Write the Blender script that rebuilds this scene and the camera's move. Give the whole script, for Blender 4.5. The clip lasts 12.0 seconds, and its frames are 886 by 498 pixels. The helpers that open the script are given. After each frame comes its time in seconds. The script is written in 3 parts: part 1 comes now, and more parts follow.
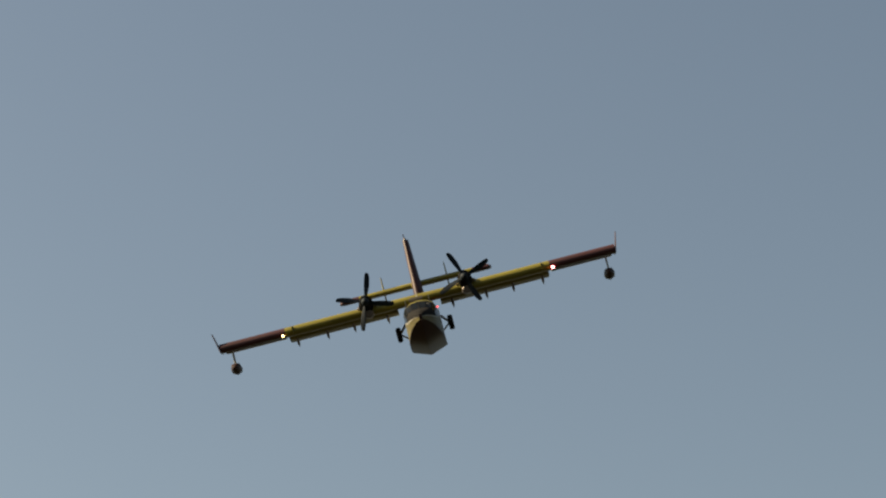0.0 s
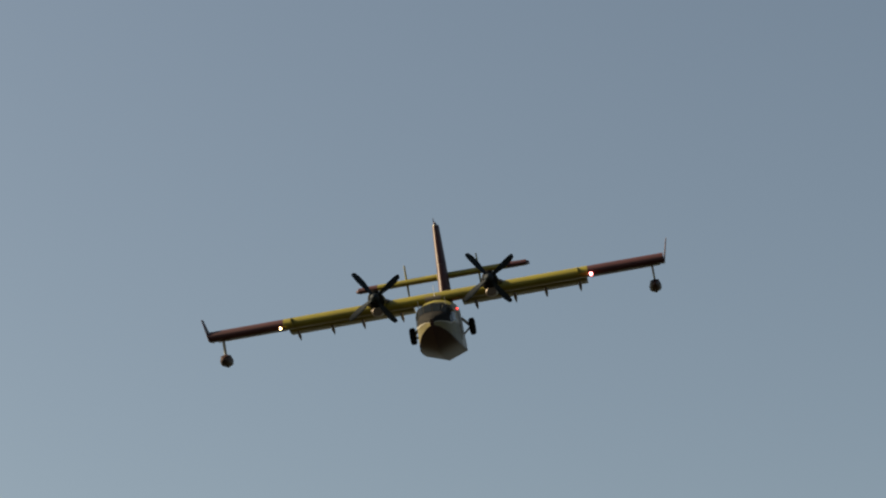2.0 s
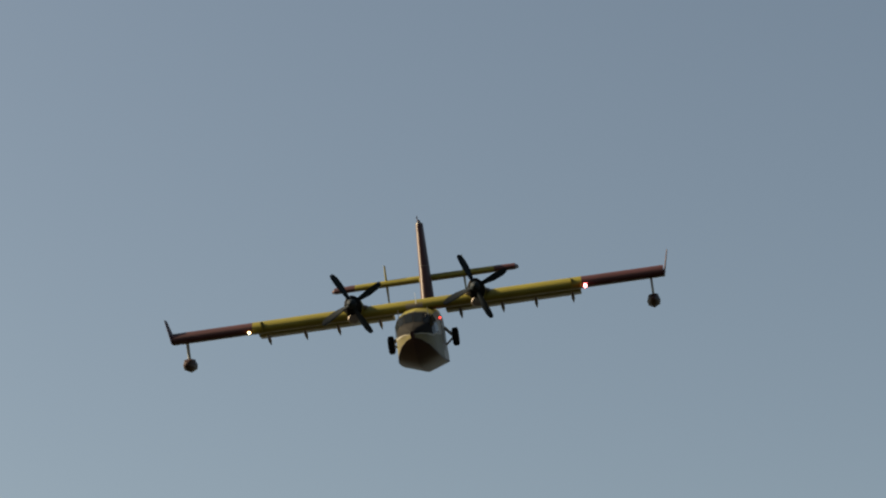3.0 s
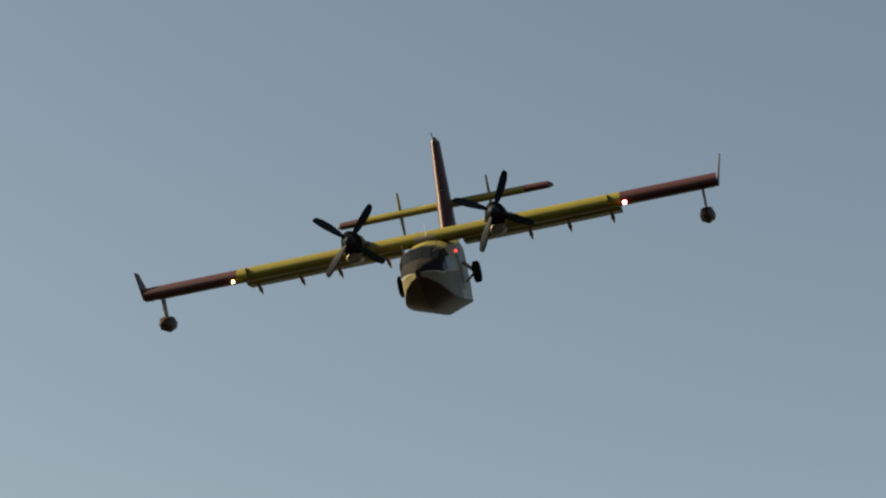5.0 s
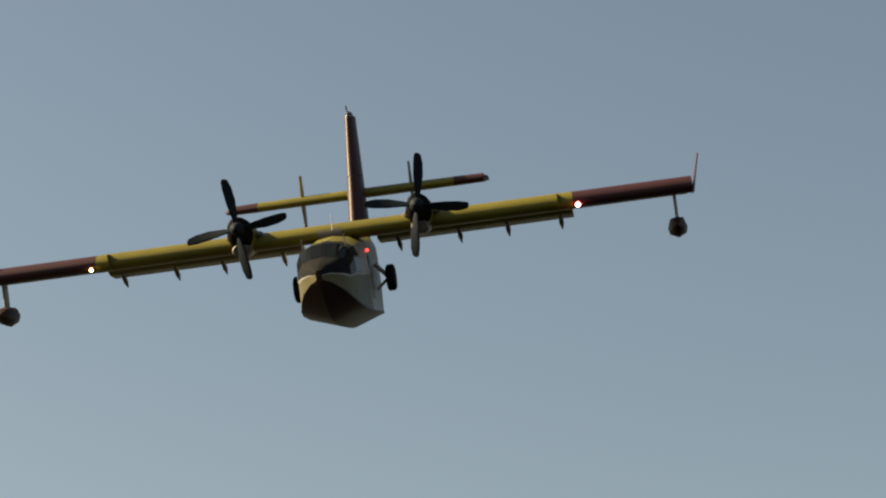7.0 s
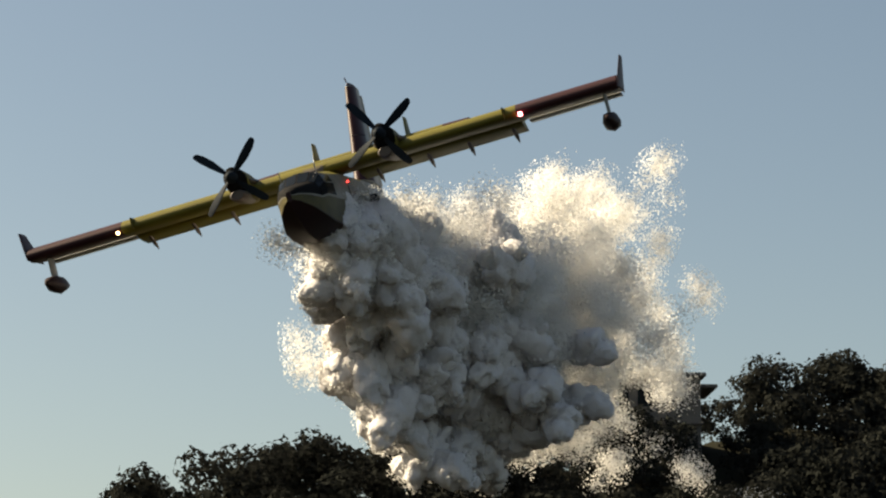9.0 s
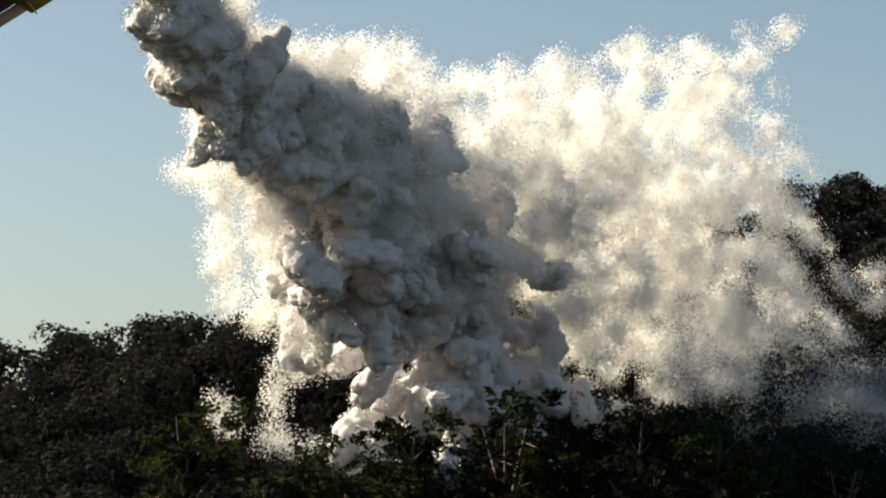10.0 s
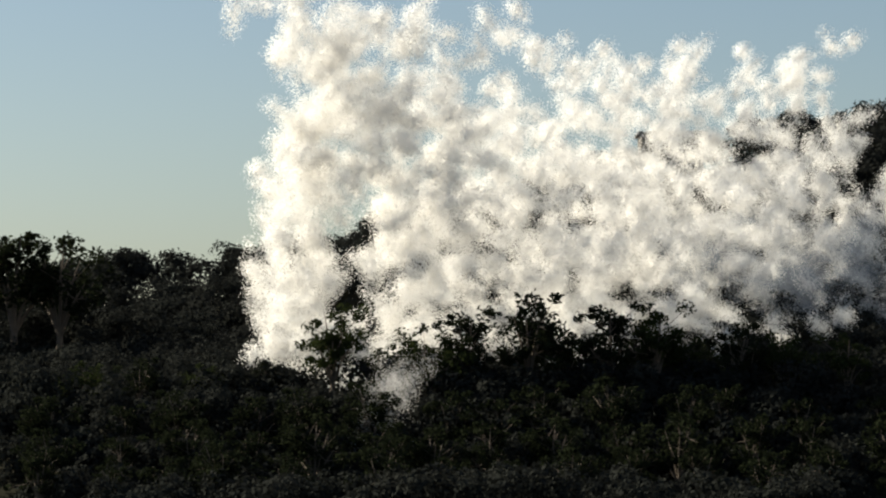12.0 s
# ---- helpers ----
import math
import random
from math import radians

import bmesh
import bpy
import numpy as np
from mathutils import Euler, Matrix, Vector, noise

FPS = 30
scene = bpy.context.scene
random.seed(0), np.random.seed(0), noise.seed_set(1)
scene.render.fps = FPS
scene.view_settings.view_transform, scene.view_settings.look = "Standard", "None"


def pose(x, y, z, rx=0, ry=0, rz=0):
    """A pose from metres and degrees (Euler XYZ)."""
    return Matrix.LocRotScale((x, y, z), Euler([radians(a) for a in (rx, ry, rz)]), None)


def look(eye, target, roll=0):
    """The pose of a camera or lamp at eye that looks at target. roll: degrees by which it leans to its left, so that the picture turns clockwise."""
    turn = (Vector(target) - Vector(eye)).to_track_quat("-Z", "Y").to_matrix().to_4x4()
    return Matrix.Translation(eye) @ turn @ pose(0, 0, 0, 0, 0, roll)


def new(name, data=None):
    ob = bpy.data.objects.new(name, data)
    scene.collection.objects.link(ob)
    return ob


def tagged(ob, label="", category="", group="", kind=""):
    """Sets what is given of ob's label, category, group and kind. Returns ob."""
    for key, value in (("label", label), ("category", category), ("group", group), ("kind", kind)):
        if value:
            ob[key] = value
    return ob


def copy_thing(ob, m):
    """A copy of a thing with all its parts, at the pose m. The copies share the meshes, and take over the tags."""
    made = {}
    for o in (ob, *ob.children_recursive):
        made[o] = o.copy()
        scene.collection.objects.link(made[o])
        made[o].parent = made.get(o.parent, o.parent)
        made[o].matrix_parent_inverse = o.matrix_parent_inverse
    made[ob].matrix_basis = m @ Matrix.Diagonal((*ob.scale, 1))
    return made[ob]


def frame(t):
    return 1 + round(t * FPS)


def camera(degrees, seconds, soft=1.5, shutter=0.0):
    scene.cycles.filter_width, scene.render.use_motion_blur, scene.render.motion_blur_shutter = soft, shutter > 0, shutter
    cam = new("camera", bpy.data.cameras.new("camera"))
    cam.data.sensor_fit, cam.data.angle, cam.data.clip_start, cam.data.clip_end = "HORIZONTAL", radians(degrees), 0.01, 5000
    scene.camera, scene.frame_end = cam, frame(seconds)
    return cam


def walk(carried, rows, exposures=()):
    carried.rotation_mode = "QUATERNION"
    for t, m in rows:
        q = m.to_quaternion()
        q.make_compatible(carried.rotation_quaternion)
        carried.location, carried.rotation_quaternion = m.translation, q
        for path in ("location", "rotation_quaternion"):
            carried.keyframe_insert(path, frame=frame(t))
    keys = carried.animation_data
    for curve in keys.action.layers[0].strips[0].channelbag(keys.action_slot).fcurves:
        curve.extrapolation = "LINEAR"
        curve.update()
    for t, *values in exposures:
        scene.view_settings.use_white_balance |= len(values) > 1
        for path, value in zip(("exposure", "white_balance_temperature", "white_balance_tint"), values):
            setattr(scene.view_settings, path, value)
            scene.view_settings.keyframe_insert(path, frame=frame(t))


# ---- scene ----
cam = camera(17.82, 12.0, soft=2.2)
walk(cam, [
    (0, pose(0, 0.00, 0, 114.409, -0.000, -13.430)),
    (0.5, pose(0, 0.00, 0, 114.164, -0.000, -13.431)),
    (1, pose(0, 0.00, 0, 113.526, -0.000, -13.159)),
    (1.5, pose(0, 0.00, 0, 113.479, -0.000, -13.420)),
    (2, pose(0, 0.00, 0, 113.591, -0.000, -12.330)),
    (2.5, pose(0, 0.00, 0, 113.455, -0.000, -12.439)),
    (4.5, pose(0, 0.00, 0, 112.127, -0.000, -11.789)),
    (5, pose(0, 0.00, 0, 111.184, -0.000, -11.425)),
    (5.5, pose(0, 0.00, 0, 111.559, -0.000, -10.932)),
    (6, pose(0, 0.00, 0, 111.125, -0.000, -11.399)),
    (6.5, pose(0, 0.00, 0, 110.202, -0.000, -11.500)),
    (6.7, pose(0, 0.00, 0, 110.351, -0.000, -12.456)),
    (8.3, pose(0, -25.00, 0, 106.350, -0.000, -8.620)),
    (8.5, pose(0, -32.68, 0, 105.150, -0.019, -6.675)),
    (8.6, pose(0, -36.52, 0, 104.067, -0.029, -5.691)),
    (8.7, pose(0, -40.36, 0, 103.702, -0.039, -4.861)),
    (9, pose(0, -51.88, 0, 101.464, -0.069, -3.732)),
    (9.3, pose(0, -63.40, 0, 99.857, -0.099, -2.614)),
    (9.5, pose(0, -71.08, 0, 98.994, -0.183, -2.070)),
    (9.8, pose(0, -82.60, 0, 97.068, -0.312, -2.123)),
    (10, pose(0, -90.28, 0, 96.187, -0.398, -1.513)),
    (10.5, pose(0, -109.48, 0, 95.205, -0.000, -0.171)),
    (11, pose(0, -128.68, 0, 94.305, 0.399, -0.123)),
    (11.5, pose(0, -147.88, 0, 93.627, 0.499, -0.038)),
    (12, pose(0, -167.08, 0, 92.992, 0.599, 0.027)),
], exposures=[(0, 1.4, 8800, 7), (6.7, 1.4, 8800, 7), (8.5, 1.32, 8300, 7), (9.5, 1.25, 7400, 8), (10.5, 1.22, 6900, 8), (12, 1.03, 6500, 7)])

# ---------------------------------------------------------------- light
SUN_AZ, SUN_EL = -70.0, 33.0  # degrees from +Y towards +X, and above the horizon
world = bpy.data.worlds.new("sky")
scene.world = world
world.use_nodes = True
wn = world.node_tree.nodes
sky = wn.new("ShaderNodeTexSky")
sky.sky_type = "NISHITA"
sky.sun_disc = False
sky.sun_elevation = radians(SUN_EL)
sky.sun_rotation = radians(SUN_AZ)
sky.air_density, sky.dust_density, sky.ozone_density = 1.0, 1.3, 1.4
world.node_tree.links.new(sky.outputs[0], wn["Background"].inputs[0])
wn["Background"].inputs[1].default_value = 0.05
sun_data = bpy.data.lights.new("sun", "SUN")
sun_data.energy, sun_data.angle, sun_data.color = 5.0, radians(0.5), (1.0, 0.91, 0.75)
sun = new("sun", sun_data)
sun_way = Vector((math.sin(radians(SUN_AZ)) * math.cos(radians(SUN_EL)), math.cos(radians(SUN_AZ)) * math.cos(radians(SUN_EL)), math.sin(radians(SUN_EL))))
sun.matrix_world = look(sun_way * 400, (0, 0, 0))


# ---------------------------------------------------------------- materials
def material(name, base, rough=0.5, metal=0.0, dark=None, scale=1.5, fine=30.0, amount=0.5, bump=0.02, spec=0.5, per_object=0.0, per_island=0.0):
    """A surface with stains at one scale and grain at another."""
    m = bpy.data.materials.new(name)
    m.use_nodes = True
    n, l = m.node_tree.nodes, m.node_tree.links
    b = n["Principled BSDF"]
    dark = dark or tuple(c * 0.6 for c in base)
    co = n.new("ShaderNodeTexCoord")
    big, small = n.new("ShaderNodeTexNoise"), n.new("ShaderNodeTexNoise")
    big.inputs["Scale"].default_value, big.inputs["Detail"].default_value = scale, 4
    small.inputs["Scale"].default_value, small.inputs["Detail"].default_value = fine, 3
    l.new(co.outputs["Object"], big.inputs["Vector"])
    l.new(co.outputs["Object"], small.inputs["Vector"])
    ramp = n.new("ShaderNodeMapRange")
    ramp.inputs["From Min"].default_value, ramp.inputs["From Max"].default_value = 0.35, 0.75
    ramp.inputs["To Max"].default_value = amount
    add = n.new("ShaderNodeMath")
    add.operation = "MULTIPLY_ADD"
    add.inputs[1].default_value = 0.35
    l.new(small.outputs[0], add.inputs[0])
    l.new(big.outputs[0], add.inputs[2])
    sub = n.new("ShaderNodeMath")
    sub.operation = "SUBTRACT"
    sub.inputs[1].default_value = 0.17
    l.new(add.outputs[0], sub.inputs[0])
    l.new(sub.outputs[0], ramp.inputs["Value"])
    mix = n.new("ShaderNodeMix")
    mix.data_type = "RGBA"
    mix.inputs["A"].default_value, mix.inputs["B"].default_value = (*base, 1), (*dark, 1)
    l.new(ramp.outputs[0], mix.inputs["Factor"])
    colour = mix.outputs["Result"]
    if per_object or per_island:
        hsv = n.new("ShaderNodeHueSaturation")
        vary = n.new("ShaderNodeMapRange")
        if per_object:
            src = n.new("ShaderNodeObjectInfo").outputs["Random"]
        else:
            src = n.new("ShaderNodeNewGeometry").outputs["Random Per Island"]
        k = per_object or per_island
        vary.inputs["To Min"].default_value, vary.inputs["To Max"].default_value = 1 - k, 1 + k
        l.new(src, vary.inputs["Value"])
        l.new(vary.outputs[0], hsv.inputs["Value"])
        l.new(colour, hsv.inputs["Color"])
        colour = hsv.outputs[0]
    l.new(colour, b.inputs["Base Color"])
    b.inputs["Roughness"].default_value, b.inputs["Metallic"].default_value = rough, metal
    b.inputs["Specular IOR Level"].default_value = spec
    if bump:
        bp = n.new("ShaderNodeBump")
        bp.inputs["Strength"].default_value, bp.inputs["Distance"].default_value = 0.5, bump
        l.new(small.outputs[0], bp.inputs["Height"])
        l.new(bp.outputs[0], b.inputs["Normal"])
    return m


def through_lit(name, base, share, per_island=0.3, scale=0.4):
    """Leaves, which let light through."""
    m = bpy.data.materials.new(name)
    m.use_nodes = True
    n, l = m.node_tree.nodes, m.node_tree.links
    n.remove(n["Principled BSDF"])
    d, t, mix = n.new("ShaderNodeBsdfDiffuse"), n.new("ShaderNodeBsdfTranslucent"), n.new("ShaderNodeMixShader")
    hsv, vary, geo = n.new("ShaderNodeHueSaturation"), n.new("ShaderNodeMapRange"), n.new("ShaderNodeNewGeometry")
    tex, mixc, add = n.new("ShaderNodeTexNoise"), n.new("ShaderNodeMix"), n.new("ShaderNodeMath")
    mixc.data_type = "RGBA"
    tex.inputs["Scale"].default_value = scale
    co = n.new("ShaderNodeTexCoord")
    l.new(co.outputs["Object"], tex.inputs["Vector"])
    mixc.inputs["A"].default_value = (*base, 1)
    mixc.inputs["B"].default_value = (base[0] * 0.72, base[1] * 0.8, base[2] * 0.8, 1)
    l.new(tex.outputs[0], mixc.inputs["Factor"])
    vary.inputs["To Min"].default_value, vary.inputs["To Max"].default_value = 1 - per_island, 1 + per_island
    l.new(geo.outputs["Random Per Island"], vary.inputs["Value"])
    l.new(vary.outputs[0], hsv.inputs["Value"])
    l.new(mixc.outputs["Result"], hsv.inputs["Color"])
    l.new(hsv.outputs[0], d.inputs[0])
    l.new(hsv.outputs[0], t.inputs[0])
    mix.inputs[0].default_value = share
    l.new(d.outputs[0], mix.inputs[1])
    l.new(t.outputs[0], mix.inputs[2])
    l.new(mix.outputs[0], n["Material Output"].inputs[0])
    return m


def veil(name, base, share, thin):
    """Mist and smoke: drops so fine that part of the light goes straight through, part is scattered."""
    m = bpy.data.materials.new(name)
    m.use_nodes = True
    n, l = m.node_tree.nodes, m.node_tree.links
    n.remove(n["Principled BSDF"])
    d, t, body = n.new("ShaderNodeBsdfDiffuse"), n.new("ShaderNodeBsdfTranslucent"), n.new("ShaderNodeMixShader")
    d.inputs[0].default_value = t.inputs[0].default_value = (*base, 1)
    body.inputs[0].default_value = share
    l.new(d.outputs[0], body.inputs[1])
    l.new(t.outputs[0], body.inputs[2])
    clear, mix = n.new("ShaderNodeBsdfTransparent"), n.new("ShaderNodeMixShader")
    mix.inputs[0].default_value = 1 - thin
    l.new(clear.outputs[0], mix.inputs[1])
    l.new(body.outputs[0], mix.inputs[2])
    l.new(mix.outputs[0], n["Material Output"].inputs[0])
    return m


def foam(name, base, share):
    """Dense broken water: white, lumpy, a little light comes through."""
    m = bpy.data.materials.new(name)
    m.use_nodes = True
    n, l = m.node_tree.nodes, m.node_tree.links
    n.remove(n["Principled BSDF"])
    d, t, mix = n.new("ShaderNodeBsdfDiffuse"), n.new("ShaderNodeBsdfTranslucent"), n.new("ShaderNodeMixShader")
    d.inputs[0].default_value = t.inputs[0].default_value = (*base, 1)
    mix.inputs[0].default_value = share
    co, tex, bump = n.new("ShaderNodeTexCoord"), n.new("ShaderNodeTexNoise"), n.new("ShaderNodeBump")
    tex.inputs["Scale"].default_value, tex.inputs["Detail"].default_value = 2.6, 5
    l.new(co.outputs["Object"], tex.inputs["Vector"])
    l.new(tex.outputs[0], bump.inputs["Height"])
    bump.inputs["Strength"].default_value, bump.inputs["Distance"].default_value = 0.6, 0.25
    l.new(bump.outputs[0], d.inputs["Normal"])
    l.new(d.outputs[0], mix.inputs[1])
    l.new(t.outputs[0], mix.inputs[2])
    l.new(mix.outputs[0], n["Material Output"].inputs[0])
    return m


def glow(name, colour, strength):
    m = bpy.data.materials.new(name)
    m.use_nodes = True
    b = m.node_tree.nodes["Principled BSDF"]
    b.inputs["Base Color"].default_value = (*colour, 1)
    b.inputs["Emission Color"].default_value = (*colour, 1)
    b.inputs["Emission Strength"].default_value = strength
    return m


# Yellow, red, white: far darker than real paint, backlit shade put into the colour.
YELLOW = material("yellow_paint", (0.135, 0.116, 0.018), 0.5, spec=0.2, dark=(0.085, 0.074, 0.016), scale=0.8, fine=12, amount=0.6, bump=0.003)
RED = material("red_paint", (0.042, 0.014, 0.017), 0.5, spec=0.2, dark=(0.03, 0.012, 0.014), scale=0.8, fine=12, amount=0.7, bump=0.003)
HULL_RED = material("hull_red_paint", (0.024, 0.010, 0.011), 0.55, spec=0.18, dark=(0.015, 0.008, 0.009), scale=0.9, fine=10, amount=0.8, bump=0.004)
WHITE = material("shaded_white_paint", (0.24, 0.232, 0.205), 0.45, spec=0.2, dark=(0.13, 0.118, 0.10), scale=1.1, fine=14, amount=0.7, bump=0.003)
CHEEK = material("dirty_yellow_paint", (0.085, 0.07, 0.02), 0.5, spec=0.2, dark=(0.04, 0.034, 0.016), scale=1.2, fine=12, amount=0.9, bump=0.003)
BLACK = material("black_rubber", (0.010, 0.0095, 0.010), 0.85, spec=0.06, amount=0.5, bump=0.004)
BLADE = material("propeller_black", (0.011, 0.017, 0.025), 0.7, scale=3, bump=0.002, spec=0.08)
STEEL = material("bare_steel", (0.45, 0.45, 0.46), 0.35, 0.9, amount=0.5, bump=0.002)
GLASS = material("dark_windscreen", (0.008, 0.010, 0.012), 0.2, spec=0.07, bump=0)
EXHAUST = material("sooty_metal", (0.12, 0.10, 0.09), 0.5, 0.7, bump=0.003)
LAMP_RED = glow("red_nav_light", (1.0, 0.06, 0.06), 1.5)
LAMP_WHITE = glow("landing_light", (1.0, 0.75, 0.40), 5)
LAMP_PINK = glow("port_landing_light", (1.0, 0.24, 0.30), 7)
BARK = material("bark", (0.10, 0.075, 0.055), 0.9, scale=2.5, fine=18, amount=0.8, bump=0.03)
# Foliage below its real tone: the shade of the backlit crowns is coloured in.
LEAF = through_lit("shaded_broad_leaves", (0.028, 0.034, 0.013), 0.3, 0.35)
LEAF_SHADED = through_lit("shaded_leaves", (0.016, 0.019, 0.010), 0.25, 0.35)
SCRUB = through_lit("shaded_scrub_leaves", (0.024, 0.0245, 0.022), 0.2, 0.14, 0.15)
# Soil colour includes the shade that the scrub throws on the ground.
SOIL = material("shaded_hill_soil", (0.024, 0.022, 0.015), 0.95, spec=0.05, dark=(0.016, 0.017, 0.011), scale=0.15, fine=3, amount=1.0, bump=0.08)
WATER = foam("white_water_spray", (0.70, 0.675, 0.68), 0.12)
MIST = veil("fine_water_mist", (0.985, 0.972, 0.95), 0.5, 0.3)
THIN_MIST = veil("thin_spray", (0.9, 0.89, 0.88), 0.4, 0.7)
SMOKE = veil("blue_grey_smoke", (0.46, 0.50, 0.56), 0.5, 0.5)
CONCRETE = material("grey_concrete", (0.14, 0.128, 0.115), 0.9, scale=0.8, fine=8, amount=0.9, bump=0.02)


# ---------------------------------------------------------------- mesh helpers
def part(name, data, mat, parent=None, label=""):
    """Links a mesh (bmesh or (verts, faces)) as one object."""
    me = bpy.data.meshes.new(name)
    if isinstance(data, bmesh.types.BMesh):
        data.to_mesh(me)
        data.free()
    else:
        me.from_pydata(*[list(map(tuple, data[0])), [], list(map(tuple, data[1]))])
    me.materials.append(mat)
    ob = new(name, me)
    if parent:
        ob.parent = parent
    if label:
        ob["label"] = label
    return ob


def smooth(ob, angle=40):
    for p in ob.data.polygons:
        p.use_smooth = True
    bm = bmesh.new()
    bm.from_mesh(ob.data)
    bmesh.ops.recalc_face_normals(bm, faces=bm.faces)
    for e in bm.edges:
        if len(e.link_faces) == 2 and e.calc_face_angle(0) > radians(angle):
            e.smooth = False
    bm.to_mesh(ob.data)
    bm.free()
    return ob


def loft(rings, cap=True, closed=True):
    """Verts and faces through rings of equal length."""
    n = len(rings[0])
    verts = [v for r in rings for v in r]
    faces = []
    for i in range(len(rings) - 1):
        for k in range(n if closed else n - 1):
            j = (k + 1) % n
            faces.append((i * n + k, i * n + j, (i + 1) * n + j, (i + 1) * n + k))
    if cap:
        faces.append(tuple(range(n)))
        faces.append(tuple(range((len(rings) - 1) * n, len(rings) * n)))
    return verts, faces


def join(*meshes):
    verts, faces = [], []
    for v, f in meshes:
        k = len(verts)
        verts += list(v)
        faces += [tuple(i + k for i in q) for q in f]
    return verts, faces


def moved(mesh, m):
    return [tuple(m @ Vector(v)) for v in mesh[0]], mesh[1]


def body_of_turn(profile, n=16, axis="y"):
    """A turned body: profile of (place along the axis, radius)."""
    rings = []
    for a, r in profile:
        ring = [(r * math.cos(2 * math.pi * k / n), a, r * math.sin(2 * math.pi * k / n)) for k in range(n)]
        if axis == "z":
            ring = [(x, z, y) for x, y, z in ring]
        if axis == "x":
            ring = [(y, x, z) for x, y, z in ring]
        rings.append(ring)
    return loft(rings)


def bar(a, b, ra, rb=None, n=8):
    """A tapered round bar from a to b."""
    a, b = Vector(a), Vector(b)
    q = (b - a).to_track_quat("Z", "Y")
    rb = ra if rb is None else rb
    rings = []
    for p, r in ((a, ra), (b, rb)):
        rings.append([tuple(p + q @ Vector((r * math.cos(2 * math.pi * k / n), r * math.sin(2 * math.pi * k / n), 0))) for k in range(n)])
    return loft(rings)


def box(x0, x1, y0, y1, z0, z1, bevel=0.0):
    bm = bmesh.new()
    bmesh.ops.create_cube(bm, size=1, matrix=Matrix.LocRotScale(((x0 + x1) / 2, (y0 + y1) / 2, (z0 + z1) / 2), None, (x1 - x0, y1 - y0, z1 - z0)))
    if bevel:
        bmesh.ops.bevel(bm, geom=bm.edges[:], offset=bevel, segments=2, affect="EDGES")
    out = ([tuple(v.co) for v in bm.verts], [tuple(v.index for v in f.verts) for f in bm.faces])
    bm.free()
    return out


def foil(chord, thick, n=13):
    """An aerofoil section: (back, up) pairs from the nose at 0 to the tail at chord."""
    top, low = [], []
    for i in range(n):
        u = (1 - math.cos(math.pi * i / (n - 1))) / 2
        t = 5 * thick * (0.2969 * math.sqrt(u) - 0.126 * u - 0.3516 * u * u + 0.2843 * u ** 3 - 0.1015 * u ** 4)
        camber = 0.12 * thick * math.sin(math.pi * u)
        top.append((u * chord, t + camber))
        low.append((u * chord, -t * 0.85 + camber))
    return top + low[::-1][1:-1]


def wing_piece(x0, x1, y0, chord, thick, z=0.0, chord1=None, y1=None, steps=2):
    """A piece of wing along x."""
    chord1, y1 = chord1 or chord, y0 if y1 is None else y1
    rings = []
    for i in range(steps):
        u = i / (steps - 1)
        c, y = chord + (chord1 - chord) * u, y0 + (y1 - y0) * u
        rings.append([(x0 + (x1 - x0) * u, y + a, z + b) for a, b in foil(c, thick * c / chord)])
    return loft(rings)


def fin_piece(x, z0, z1, y0, c0, y1, c1, thick):
    """An upright fin piece."""
    rings = []
    for z, y, c in ((z0, y0, c0), (z1, y1, c1)):
        rings.append([(x + b, y + a, z) for a, b in foil(c, thick * c / c0)])
    return loft(rings)


# ---------------------------------------------------------------- the ground and the hill
RIDGE = [(-400, 80, 6), (-120, 78, 8), (-60, 80, 11), (-24, 80, 12.1), (-16, 80, 13.5), (-9, 82, 14.9), (2, 88, 18.3), (10, 100, 21.5), (20, 113, 24.5), (36, 123, 28), (50, 125, 30.5), (80, 130, 33), (200, 140, 36), (500, 150, 36)]
RIDGE_X, RIDGE_Y, RIDGE_Z = (np.array([r[k] for r in RIDGE], float) for k in range(3))


def ground_z(x, y):
    """The height of the ground, for numbers or arrays."""
    x, y = np.asarray(x, float), np.asarray(y, float)
    ry, rz = np.interp(x, RIDGE_X, RIDGE_Y), np.interp(x, RIDGE_X, RIDGE_Z) - 3.6
    low = -9.0 + 0 * x
    foot = -1.8 + 0 * x
    z = np.where(y < 16, low, low + (foot - low) * np.clip((y - 16) / 16, 0, 1) ** 1.2)
    u = np.clip((y - 32) / np.maximum(ry - 32, 1), 0, 1)
    z = np.where(y > 32, foot + (rz - foot) * (u ** 2.1), z)
    past = np.clip((y - ry) / 260, 0, 1)
    z = np.where(y > ry, rz - (rz + 10) * (3 * past ** 2 - 2 * past ** 3) - 0.10 * np.clip(y - ry, 0, 60), z)
    return z + 0.35 * np.sin(x * 0.21 + 1) * np.sin(y * 0.17) + 0.2 * np.sin(x * 0.53) * np.cos(y * 0.47 + 2)


